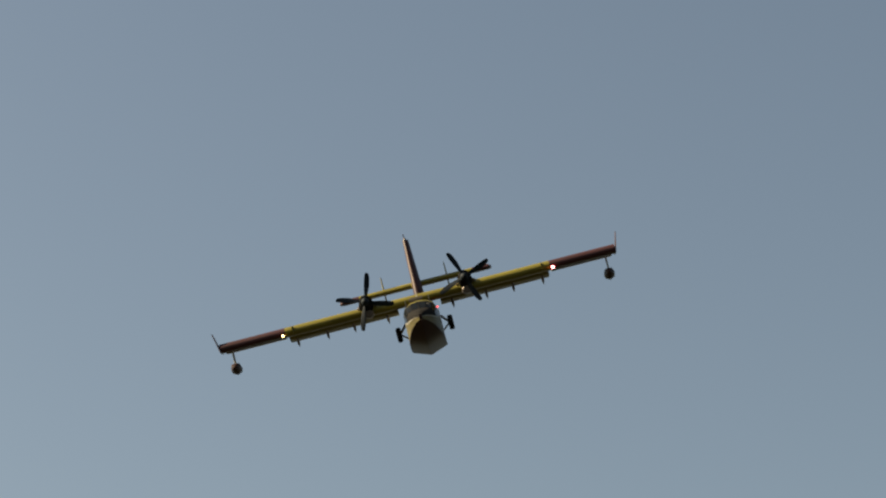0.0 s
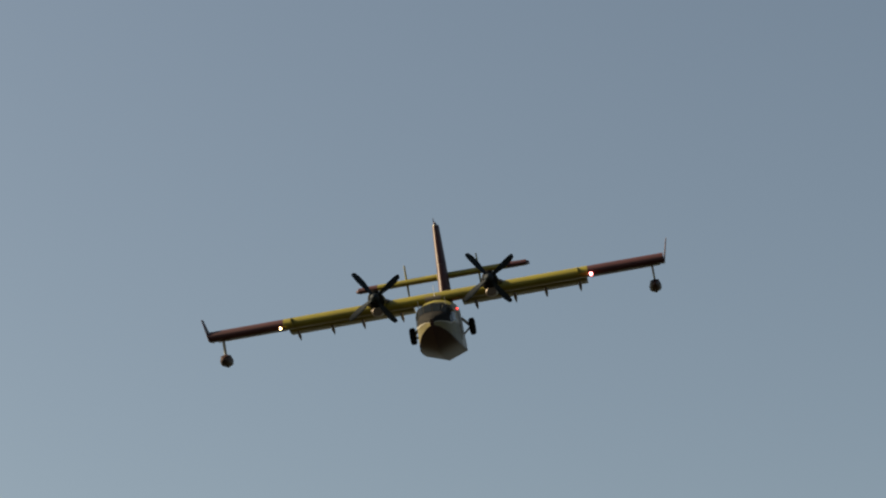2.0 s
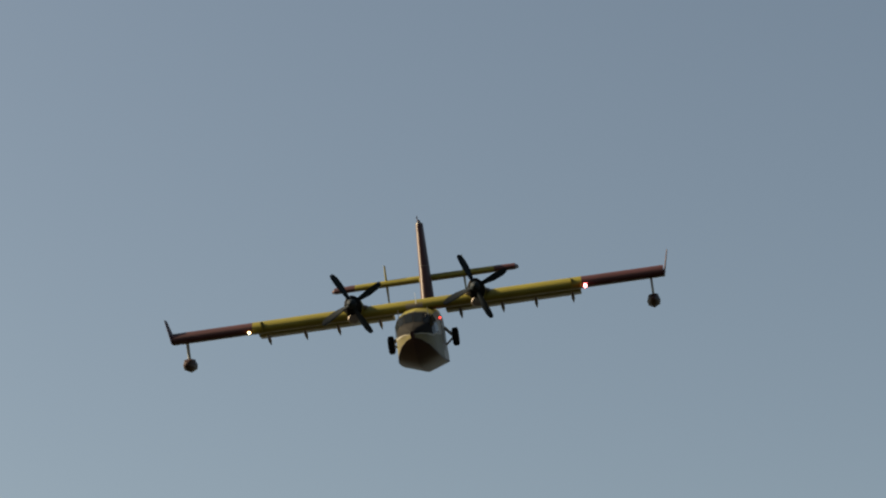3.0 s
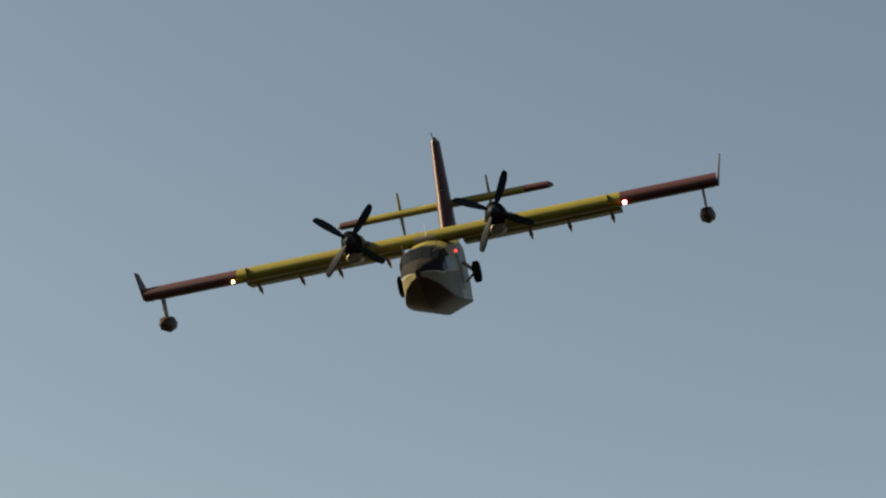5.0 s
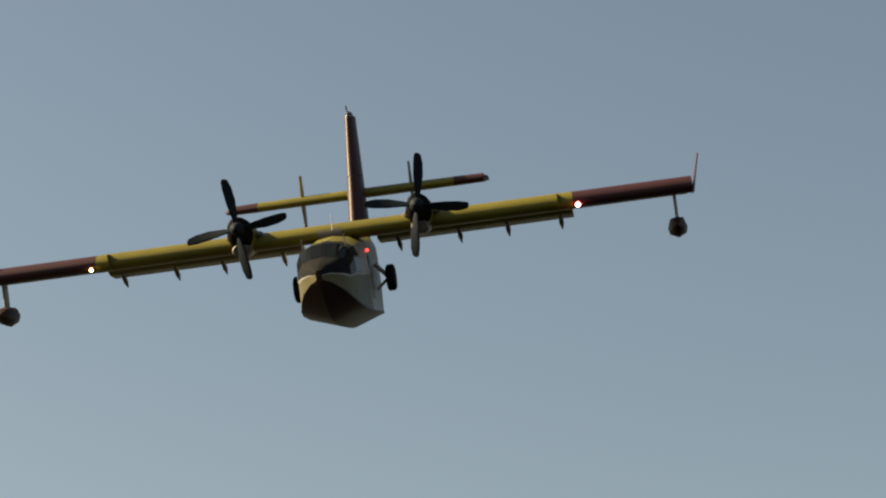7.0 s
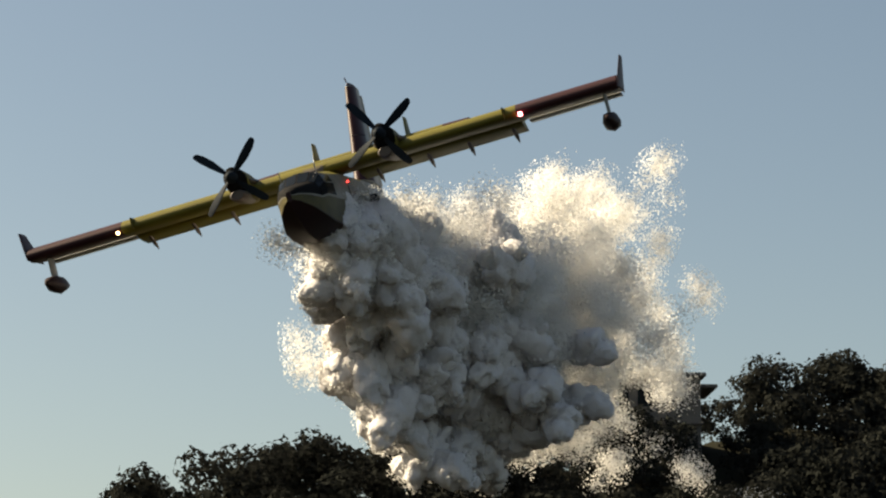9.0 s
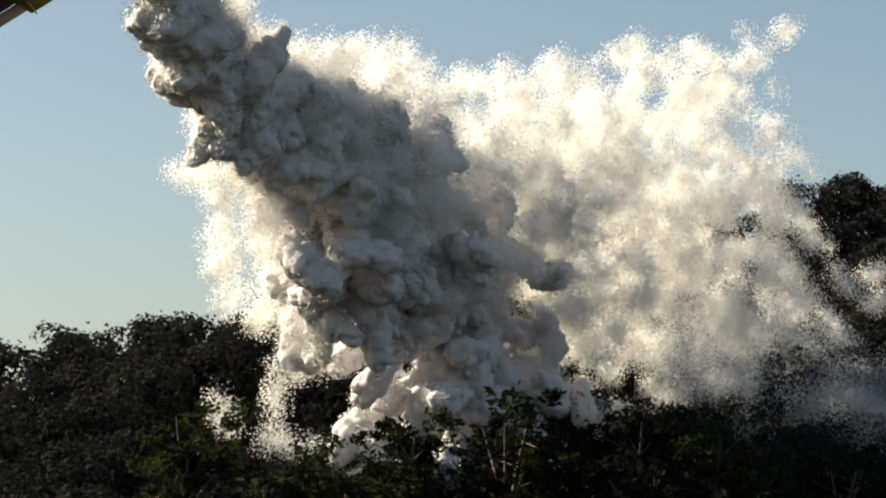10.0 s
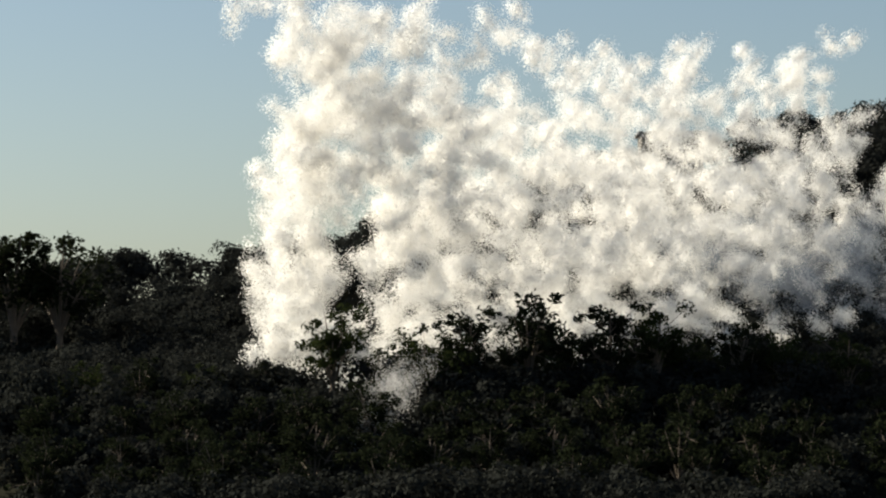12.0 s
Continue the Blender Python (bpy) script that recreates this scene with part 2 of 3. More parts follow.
def build_ground():
    xs = np.concatenate([np.linspace(-3500, -160, 14), np.linspace(-150, 150, 121), np.linspace(160, 3500, 14)])
    ys = np.concatenate([np.linspace(-1200, -210, 12), np.linspace(-200, 220, 141), np.linspace(240, 4500, 18)])
    gx, gy = np.meshgrid(xs, ys)
    gz = ground_z(gx, gy)
    v = np.stack([gx, gy, gz], -1).reshape(-1, 3)
    n = len(xs)
    f = [(j * n + i, j * n + i + 1, (j + 1) * n + i + 1, (j + 1) * n + i) for j in range(len(ys) - 1) for i in range(n - 1)]
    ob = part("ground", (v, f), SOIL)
    for p in ob.data.polygons:
        p.use_smooth = True
    tagged(ob, "dry brown hillside earth under scrub and trees", "ground", kind="structure")


build_ground()


def leaf_cloud(rng, centres, radii, per, size, flat=0.75, broad=0.45):
    """Small bent leaf quads scattered about centres."""
    n = len(centres) * per
    c = np.repeat(np.asarray(centres, float), per, 0)
    r = np.repeat(np.asarray(radii, float), per)[:, None]
    d = rng.normal(size=(n, 3))
    d /= np.linalg.norm(d, axis=1)[:, None]
    p = c + d * r * (rng.random((n, 1)) ** 0.45) * np.array([1, 1, flat])
    a = rng.normal(size=(n, 3)) * np.array([1, 1, 0.7])
    a /= np.linalg.norm(a, axis=1)[:, None]
    b = np.cross(a, rng.normal(size=(n, 3)))
    b /= np.linalg.norm(b, axis=1)[:, None]
    s = size * (0.6 + 0.8 * rng.random((n, 1)))
    v = np.stack([p - a * s, p + b * s * broad, p + a * s, p - b * s * broad], 1).reshape(-1, 3)
    f = np.arange(n * 4).reshape(-1, 4)
    return v.tolist(), f.tolist()


def flakes_on(rng, p, out, size, tilt):
    """Small three-cornered flakes (leaves, spray) at p that lie across the way out, and the corners' normals."""
    k = len(p)
    facing = out + rng.normal(size=(k, 3)) * tilt
    facing /= np.linalg.norm(facing, axis=1)[:, None]
    a = np.cross(facing, rng.normal(size=(k, 3)))
    a /= np.linalg.norm(a, axis=1)[:, None]
    b = np.cross(facing, a)
    s = size * (0.6 + 0.8 * rng.random((k, 1)))
    v = np.stack([p - a * s - b * s * 0.5, p + a * s - b * s * 0.5, p + b * s], 1).reshape(-1, 3)
    return v, np.repeat(out, 3, 0)


def build_woods():
    """The scrub oak that clothes the hill, in one: rounded crowns of leaves, each with a few lobes."""
    rng = np.random.default_rng(5)
    cs, rs = [], []
    for x, y in zip(rng.uniform(-62, 75, 5200), rng.uniform(4, 138, 5200)):
        ry = float(np.interp(x, RIDGE_X, RIDGE_Y))
        if y > ry + 6 or abs(x) > 20 + y * 0.45:
            continue
        if 18.5 < x < 27.5 and 111.8 < y < 119.5:
            continue
        z = float(ground_z(x, y))
        h = rng.uniform(2.2, 4.6)
        if -12 < x < 22 and 38 < y < 74:
            h *= 0.5
        r = h * rng.uniform(0.30, 0.40)
        cs.append((x, y, z + h - r))
        rs.append(r)
        for level in (0.12, 0.35, 0.5, 0.7, 0.82):
            a, k = rng.uniform(0, 6.283), rng.uniform(0.55, 1.0)
            cs.append((x + r * k * math.cos(a), y + r * k * math.sin(a), z + h * level))
            rs.append(r * rng.uniform(0.45, 0.75))
    cs, rs = np.array(cs), np.array(rs)
    at = np.repeat(np.arange(len(cs)), np.maximum(24, (rs ** 2 * 95)).astype(int))
    d = rng.normal(size=(len(at), 3))
    d[:, 2] = np.where(d[:, 2] < -0.5, -d[:, 2], d[:, 2])
    d /= np.linalg.norm(d, axis=1)[:, None]
    p = cs[at] + d * rs[at, None] * (0.88 + 0.13 * rng.normal(size=(len(at), 1)))
    v, _ = flakes_on(rng, p, d, 0.15, 0.4)
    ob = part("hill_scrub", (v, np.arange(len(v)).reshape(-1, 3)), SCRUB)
    tagged(ob, "dense grey-green oak scrub covering the hillside", "scrub", kind="stuff")


build_woods()


def tree(name, seed, height, spread, leaf, lean=0.0, clusters=46, per=62, size=0.17):
    """A broadleaf tree: trunk with limbs, crown of leaf clusters with gaps. Its foot is at the origin."""
    rng = np.random.default_rng(seed)
    root = new(name)
    pieces, centres, radii = [], [], []
    fork = height * 0.32
    pieces.append(bar((0, 0, -0.4), (lean * 0.3, 0, fork), height * 0.032, height * 0.022, 9))
    limbs = 8
    for k in range(limbs):
        a = 2 * math.pi * (k + rng.uniform(-0.3, 0.3)) / limbs
        up = rng.uniform(0.55, 0.97) * height
        out = spread * rng.uniform(0.35, 0.85) * (1.25 - up / height)
        mid = (lean * 0.5 + 0.5 * out * math.cos(a), 0.5 * out * math.sin(a), fork + (up - fork) * 0.5)
        tip = (lean + out * math.cos(a) * 1.3, out * math.sin(a) * 1.3, up)
        pieces.append(bar((lean * 0.3, 0, fork * 0.93), mid, height * 0.015, height * 0.010, 6))
        pieces.append(bar(mid, tip, height * 0.010, height * 0.003, 6))
        for _ in range(clusters // limbs):
            u = rng.uniform(0.25, 1.05)
            p = np.array(mid) * (1 - u) + np.array(tip) * u + rng.normal(size=3) * spread * np.array([0.20, 0.20, 0.13])
            centres.append(p)
            radii.append(spread * rng.uniform(0.10, 0.24))
            pieces.append(bar(tuple(np.array(mid) * 0.6 + np.array(tip) * 0.4), tuple(p), height * 0.004, height * 0.0015, 4))
    part("trunk", join(*pieces), BARK, root)
    part("crown", leaf_cloud(rng, centres, radii, per, size), leaf, root)
    return root


def build_trees():
    kinds = [tree("oak_tree", 11, 8.0, 3.6, LEAF), tree("oak_tree", 12, 7.2, 4.0, LEAF_SHADED, 0.5), tree("oak_tree", 13, 8.6, 3.2, LEAF_SHADED, -0.4, 40), tree("oak_tree", 14, 6.6, 4.2, LEAF, 0.2, 52)]
    hs = [8.0, 7.2, 8.6, 6.6]
    front = [(-7.9, 33, 6.6, 0), (-4.3, 34, 3.4, 3), (-12.5, 34.5, 2.6, 1), (-0.6, 32, 4.6, 3), (1.6, 34, 6.6, 2), (5.9, 33, 7.1, 1), (8.2, 34.5, 4.6, 3), (11.6, 33, 7.0, 2), (15.0, 33.5, 6.4, 0), (17.8, 35, 4.2, 3), (20.6, 33, 4.9, 1), (24.5, 34, 4.0, 3), (28.5, 33, 4.2, 0), (33, 36, 4.6, 2),
             (-17, 33, 2.2, 3), (-21.5, 32, 2.9, 1), (-26, 34, 2.4, 3), (-31, 36, 2.0, 0), (-36, 35, 2.8, 1)]
    back = [(-34.5, 60, 14.6, 2), (-31.0, 61, 13.2, 1), (-38.5, 60, 13.0, 0)]
    rng = np.random.default_rng(3)
    near = [(x + rng.uniform(-1.2, 1.2), y, z + rng.uniform(-0.7, 0.7), int(rng.integers(1, 3))) for y, z in ((25, 0.6), (19, -1.6), (13, -3.2)) for x in np.arange(-26, 31, 4.2)]
    used = set()
    for x, y, top, k in front + back + near:
        g = float(ground_z(x, y))
        m = Matrix.LocRotScale((x, y, max(g, top - hs[k] * 1.05)), Euler((0, 0, rng.uniform(0, 6.28))), None)
        high = top - m.translation.z
        if k in used:
            ob = copy_thing(kinds[k], m)
        else:
            ob = kinds[k]
            ob.matrix_basis = m
            used.add(k)
        s = max(0.45, high / hs[k])
        ob.scale = (s, s, s)
        if top - hs[k] * 1.05 > g:
            ob.location.z = g
            ob.scale = [(top - g) / hs[k]] * 3
        tagged(ob, "dark green leafy oak tree, backlit, on the slope", "tree", "trees on the slope")


build_trees()


# ---------------------------------------------------------------- the house on the ridge
def build_house():
    x0, x1, y0, y1, z0, z1 = 19.8, 25.9, 112, 117.5, 21.6, 25.8
    house = new("house")
    w = 0.25
    holes = [(0.9, 1.9), (2.3, 3.3), (4.2, 4.75)]
    base = z1 - 2.6
    front = [box(x0, x1, y0, y0 + w, z0 - 2, base + 0.75)]
    front.append(box(x0, x1, y0, y0 + w, base + 1.95, z1))
    last = 0
    for a, b in holes + [(x1 - x0, x1 - x0)]:
        front.append(box(x0 + last, x0 + a, y0 + 0.002, y0 + w - 0.002, base + 0.75, base + 1.95))
        last = b
    front += [box(x0, x0 + w, y0 + w, y1, z0 - 2, z1), box(x1 - w, x1, y0 + w, y1, z0 - 2, z1), box(x0 + w, x1 - w, y1 - w, y1, z0 - 2, z1)]
    part("wall", join(*front), CONCRETE, house)
    part("roof", box(x0 - 0.35, x1 + 0.3, y0 - 0.4, y1 + 0.3, z1, z1 + 0.22, 0.03), CONCRETE, house, "flat concrete roof slab")
    part("floor_slab", box(x0 - 0.1, x1 + 0.1, y0 - 0.3, y1, base - 0.25, base - 0.05, 0.02), CONCRETE, house)
    for a, b in holes:
        win = part("window", join(box(x0 + a, x0 + b, y0 + 0.1, y0 + 0.16, base + 0.75, base + 0.82), box(x0 + a, x0 + b, y0 + 0.1, y0 + 0.16, base + 1.88, base + 1.95),
                                  box(x0 + a, x0 + a + 0.07, y0 + 0.1, y0 + 0.16, base + 0.82, base + 1.88), box(x0 + b - 0.07, x0 + b, y0 + 0.1, y0 + 0.16, base + 0.82, base + 1.88)), CONCRETE, house)
        part("pane", box(x0 + a + 0.07, x0 + b - 0.07, y0 + 0.12, y0 + 0.14, base + 0.82, base + 1.88), GLASS, win)
    part("antenna_mast", join(bar((x0 - 2.2, y0 + 2, z0 - 1), (x0 - 2.2, y0 + 2, z1 + 0.7), 0.04, 0.02), bar((x0 - 2.5, y0 + 2, z1 + 0.5), (x0 - 1.9, y0 + 2, z1 + 0.5), 0.02)), CONCRETE, house)
    part("roof_edge", box(x1 - 0.9, x1 + 1.1, y0 + 0.4, y1 - 0.3, z1 - 0.55, z1 - 0.35, 0.03), CONCRETE, house, "lower concrete eave at the side")
    tagged(house, "small grey concrete house with flat roof among trees", "house")


build_house()


# ---------------------------------------------------------------- the aeroplane: nose to -Y, origin at the wing
HULL = [(-7.35, 0.11, -1.62, -1.98, -2.08), (-7.0, 0.39, -1.42, -2.1, -2.38), (-6.3, 0.75, -1.22, -2.4, -2.85), (-5.5, 0.96, -1.05, -2.7, -3.18), (-4.7, 1.09, -0.52, -2.92, -3.38), (-3.5, 1.17, -0.36, -3.06, -3.5),
        (-1.2, 1.21, -0.05, -3.14, -3.56), (1.5, 1.21, 0.1, -3.14, -3.56), (3.2, 1.17, 0.16, -3.08, -3.5), (3.25, 1.17, 0.16, -2.7, -3.05), (6.0, 0.95, 0.32, -1.8, -2.1), (9.0, 0.52, 0.55, -0.85, -1.1), (12.0, 0.16, 0.85, 0.2, 0.1)]


def hull_half(s):
    y, w, top, chine, keel = s
    d = top - chine
    return [(0, y, top), (0.5 * w, y, top - 0.03 * d), (0.82 * w, y, top - 0.11 * d), (0.97 * w, y, top - 0.27 * d), (w, y, top - 0.5 * d), (w, y, top - 0.78 * d), (1.02 * w, y, chine), (0, y, keel)]


def hull_strip(a, b, sections, out=0.0):
    """Both sides of the hull's skin between two points of the half section, as one open sheet."""
    rings = []
    for s in sections:
        h = hull_half(s)[a:b + 1]
        cx = Vector((0, s[0], (s[2] + s[3]) / 2))
        h = [tuple(Vector(p) + (Vector(p) - cx).normalized() * out) for p in h]
        rings.append(h)
    v, f = loft(rings, cap=False, closed=False)
    v2 = [(-x, y, z) for x, y, z in v]
    return join((v, f), (v2, [q[::-1] for q in f]))


def hull_band(sections, u0, u1, out=0.016):
    """A thin painted band along both sides, between two shares of the side's height."""
    rings = []
    for s in sections:
        h = [Vector(p) for p in hull_half(s)[:7]]
        top, low = h[0].z, h[6].z
        ring = []
        for u in (u0, u1):
            z = top + (low - top) * u
            k = max(i for i in range(6) if h[i].z >= z - 1e-6)
            f = (z - h[k].z) / min(-1e-6, h[k + 1].z - h[k].z)
            p = h[k].lerp(h[k + 1], min(1, f))
            ring.append((p.x + out, p.y, p.z))
        rings.append(ring)
    v, f = loft(rings, cap=False, closed=False)
    return join((v, f), ([(-x, y, z) for x, y, z in v], [q[::-1] for q in f]))


def build_plane():
    plane = new("seaplane")
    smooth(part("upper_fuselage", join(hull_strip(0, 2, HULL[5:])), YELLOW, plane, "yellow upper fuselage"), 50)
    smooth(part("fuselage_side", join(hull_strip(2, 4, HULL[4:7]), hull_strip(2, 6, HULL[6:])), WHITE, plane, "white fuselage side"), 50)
    smooth(part("anti_glare_nose", join(hull_strip(0, 4, HULL[:5], 0.012), hull_strip(0, 2, HULL[4:6])), BLACK, plane, "matt black nose and cockpit surround"), 60)
    smooth(part("bow_cheek", hull_strip(4, 6, HULL[:7]), CHEEK, plane, "dirty yellow bow cheek"), 50)
    part("cheat_line", hull_band(HULL[:8], 0.46, 0.53), WHITE, plane, "white line along the bow")
    part("side_door", moved(box(-0.02, 0.02, -0.55, 0.55, -0.85, 0.85, 0.015), pose(1.21, -0.2, -1.75)), EXHAUST, plane, "dark side door")
    ends = ([p for p in hull_half(HULL[0])] + [(-x, y, z) for x, y, z in hull_half(HULL[0])[1:-1][::-1]])
    part("nose_cap", (ends, [tuple(range(len(ends)))]), HULL_RED, plane)
    smooth(part("hull_bottom", hull_strip(6, 7, HULL), HULL_RED, plane, "dark red planing bottom"), 30)
    part("chine_rail", hull_band(HULL[:9], 0.97, 1.0), HULL_RED, plane, "dark red spray rail")
    # windscreen and side panes
    for a, b, s in ((0, 1, HULL[3:5]), (1, 2, HULL[3:5]), (2, 3, HULL[3:6]), (3, 4, HULL[3:6])):
        for side in (1, -1):
            rings = []
            for sec in s:
                h = hull_half(sec)[a:b + 1]
                cx = Vector((0, sec[0], (sec[2] + sec[3]) / 2))
                g = 0.06
                p, q = Vector(h[0]), Vector(h[1])
                p, q = p + (q - p) * g, q + (p - q) * g
                rings.append([tuple(v + (v - cx).normalized() * 0.03) for v in (p, q)])
            v, f = loft(rings, cap=False, closed=False)
            if side < 0:
                v, f = [(-x, y, z) for x, y, z in v], [k[::-1] for k in f]
            part("cockpit_pane", (v, f), GLASS, plane, "dark cockpit window")
    # wing
    CH, LE, TH = 3.5, -1.0, 0.215
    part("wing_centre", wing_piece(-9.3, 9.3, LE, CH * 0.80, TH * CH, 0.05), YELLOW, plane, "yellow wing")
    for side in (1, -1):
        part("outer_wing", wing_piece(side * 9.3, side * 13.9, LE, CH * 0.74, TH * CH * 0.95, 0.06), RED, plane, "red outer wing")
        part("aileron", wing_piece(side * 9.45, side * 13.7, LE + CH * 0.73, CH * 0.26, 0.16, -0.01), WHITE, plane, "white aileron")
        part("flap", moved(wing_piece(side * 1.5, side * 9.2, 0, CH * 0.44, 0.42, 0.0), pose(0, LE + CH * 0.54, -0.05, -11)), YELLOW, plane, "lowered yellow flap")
        for x in (2.3, 4.7, 6.6, 8.7):
            part("flap_hinge_fairing", moved(body_of_turn([(-0.55, 0.02), (-0.25, 0.09), (0.25, 0.10), (0.7, 0.02)], 8), pose(side * x, LE + CH * 0.72, -0.42, -30)), EXHAUST, plane)
        part("wing_fence", box(side * 8.75 - 0.03, side * 8.75 + 0.03, LE - 0.12, LE + 1.3, -0.1, 0.42, 0.02), YELLOW, plane)
        wl = loft([[(side * 13.9 + b, LE - 0.05 + a, -0.12) for a, b in foil(2.3, 0.12)], [(side * 13.98 + b, LE + 0.05 + a, 0.25) for a, b in foil(2.0, 0.11)], [(side * 14.25 + b, LE + 0.6 + a, 1.3) for a, b in foil(1.0, 0.07)]])
        part("winglet", wl, RED, plane)
        # float on its pylon
        part("float_pylon", join(loft([[(side * 13.15 + b, -0.45 + a, z) for a, b in foil(0.95, 0.14)] for z in (-1.05, -0.1)])), WHITE, plane)
        fl_rings = []
        for y, w, t, k in ((-1.35, 0.04, -1.32, -1.42), (-1.05, 0.22, -1.14, -1.58), (-0.4, 0.36, -1.02, -1.78), (0.3, 0.38, -1.02, -1.8), (1.0, 0.26, -1.1, -1.6), (1.7, 0.04, -1.25, -1.35)):
            m = (t + k) / 2
            fl_rings.append([(side * 13.15 + dx * w, y, z) for dx, z in ((0, t), (0.7, t * 0.85 + m * 0.15), (1, m), (0.85, m * 0.4 + k * 0.6), (0, k), (-0.85, m * 0.4 + k * 0.6), (-1, m), (-0.7, t * 0.85 + m * 0.15))])
        smooth(part("wing_float", loft(fl_rings), HULL_RED, plane, "red wingtip float"), 50)
        # nacelle
        nac = [[(side * 3.46 + 0.50 * s * math.cos(u), y, zc + 0.62 * s * math.sin(u)) for u in [2 * math.pi * k / 16 for k in range(16)]] for y, s, zc in ((-2.25, 0.55, 0.62), (-2.15, 0.85, 0.58), (-1.6, 1.02, 0.48), (-0.3, 1.05, 0.40), (1.3, 0.85, 0.32), (2.6, 0.35, 0.25))]
        smooth(part("nacelle", loft(nac[1:]), YELLOW, plane, "yellow engine nacelle"), 50)
        smooth(part("cowl_ring", loft(nac[:3]), BLACK, plane, "dark cowl ring"), 50)
        part("air_intake", loft([[(side * 3.46 + 0.36 * s * math.cos(u), y, -0.18 + 0.26 * s * math.sin(u)) for u in [2 * math.pi * k / 12 for k in range(12)]] for y, s in ((-2.1, 0.8), (-2.0, 1.0), (-1.2, 1.1), (0.2, 0.6))]), EXHAUST, plane)
        for ex in (1, -1):
            part("exhaust_pipe", bar((side * 3.46 + ex * 0.45, -1.3, 0.45), (side * 3.46 + ex * 0.62, -0.5, 0.42), 0.12, 0.14, 10), EXHAUST, plane)
        # main wheel at the hull side
        part("wheel_leg", join(bar((side * 1.25, 1.2, -1.2), (side * 1.72, 1.2, -1.75), 0.09, 0.08), bar((side * 1.25, 1.2, -2.2), (side * 1.72, 1.2, -1.8), 0.06)), STEEL, plane)
        ty = part("tyre", moved(body_of_turn([(-0.17, 0.28), (-0.18, 0.42), (-0.12, 0.52), (0.12, 0.52), (0.18, 0.42), (0.17, 0.28)], 20, "x"), pose(side * 1.83, 1.2, -1.8)), BLACK, plane)
        part("wheel_rim", moved(body_of_turn([(-0.1, 0.28), (0.12, 0.27)], 14, "x"), pose(side * 1.84, 1.2, -1.8)), STEEL, ty)
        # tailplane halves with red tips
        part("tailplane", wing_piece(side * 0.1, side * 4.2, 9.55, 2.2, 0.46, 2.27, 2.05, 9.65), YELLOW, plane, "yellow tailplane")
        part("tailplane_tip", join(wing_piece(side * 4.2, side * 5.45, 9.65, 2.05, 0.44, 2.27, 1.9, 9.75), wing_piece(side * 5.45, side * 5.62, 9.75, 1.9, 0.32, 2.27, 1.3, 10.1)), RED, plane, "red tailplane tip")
        part("auxiliary_fin", join(fin_piece(side * 2.34, 2.3, 3.45, 9.85, 1.5, 10.2, 0.9, 0.13), fin_piece(side * 2.34, 2.2, 1.2, 9.85, 1.5, 10.2, 0.9, 0.13)), YELLOW, plane, "small yellow upright fin")
        # lights
        part("landing_light", moved(body_of_turn([(-0.12, 0.04), (-0.07, 0.09), (0.0, 0.10)] if side > 0 else [(-0.09, 0.03), (-0.06, 0.065), (0.0, 0.075)], 12), pose(side * 9.48, LE - 0.02, -0.1)), LAMP_PINK if side > 0 else LAMP_WHITE, plane, "lit landing light")
        part("pitot_mast", bar((side * 0.8, -4.6, -0.72), (side * 0.8, -4.7, -0.25), 0.02), STEEL, plane)
    part("nav_light", moved(body_of_turn([(-0.07, 0.03), (0, 0.06), (0.07, 0.02)], 10), pose(1.2, -0.6, -0.72)), LAMP_RED, plane, "small red light")
    part("antenna", bar((0, -1.0, 0.2), (0, -0.8, 0.85), 0.025, 0.012), STEEL, plane)
    part("wing_panel", wing_piece(-0.6, 0.35, LE - 0.012, 0.9, 0.53, 0.0), EXHAUST, plane, "dark hatch on wing edge")
    # fin
    part("tail_fin", fin_piece(0, 0.5, 5.75, 7.4, 4.9, 10.5, 2.6, 0.78), WHITE, plane, "white tail fin")
    part("fin_tip", join(fin_piece(0, 5.75, 5.95, 10.5, 2.6, 10.8, 2.2, 0.2), bar((0, 10.7, 5.95), (0, 10.5, 6.15), 0.03)), RED, plane)

    def fin_at(z):
        u = (z - 0.5) / 5.25
        return 7.4 + 3.1 * u - 0.015, 4.9 - 2.3 * u, 0.78 * (4.9 - 2.3 * u) / 4.9

    for z0, z1 in ((0.6, 3.0), (3.03, 5.7)):
        rings = []
        for z in (z0, z1):
            y, c, t = fin_at(z)
            rings.append([(b * 1.08, y + a * 0.66, z) for a, b in foil(c, t)])
        part("fin_stripe", loft(rings), RED, plane, "red band on fin")
    part("rudder", fin_piece(0, 0.9, 5.6, 12.2, 0.8, 12.98, 0.6, 0.14), WHITE, plane)
    smooth(part("tail_bullet", moved(body_of_turn([(-0.7, 0.03), (-0.55, 0.2), (0, 0.33), (1.5, 0.28), (2.9, 0.06)], 14), pose(0, 9.5, 2.23)), YELLOW, plane), 50)
    # propellers
    props = []
    for side in (-1, 1):
        prop = smooth(part("propeller", body_of_turn([(-0.62, 0.03), (-0.5, 0.15), (-0.25, 0.25), (0.0, 0.29), (0.1, 0.29)], 14), BLADE, plane, "black four-bladed propeller hub"), 50)
        for k in range(4):
            rings = []
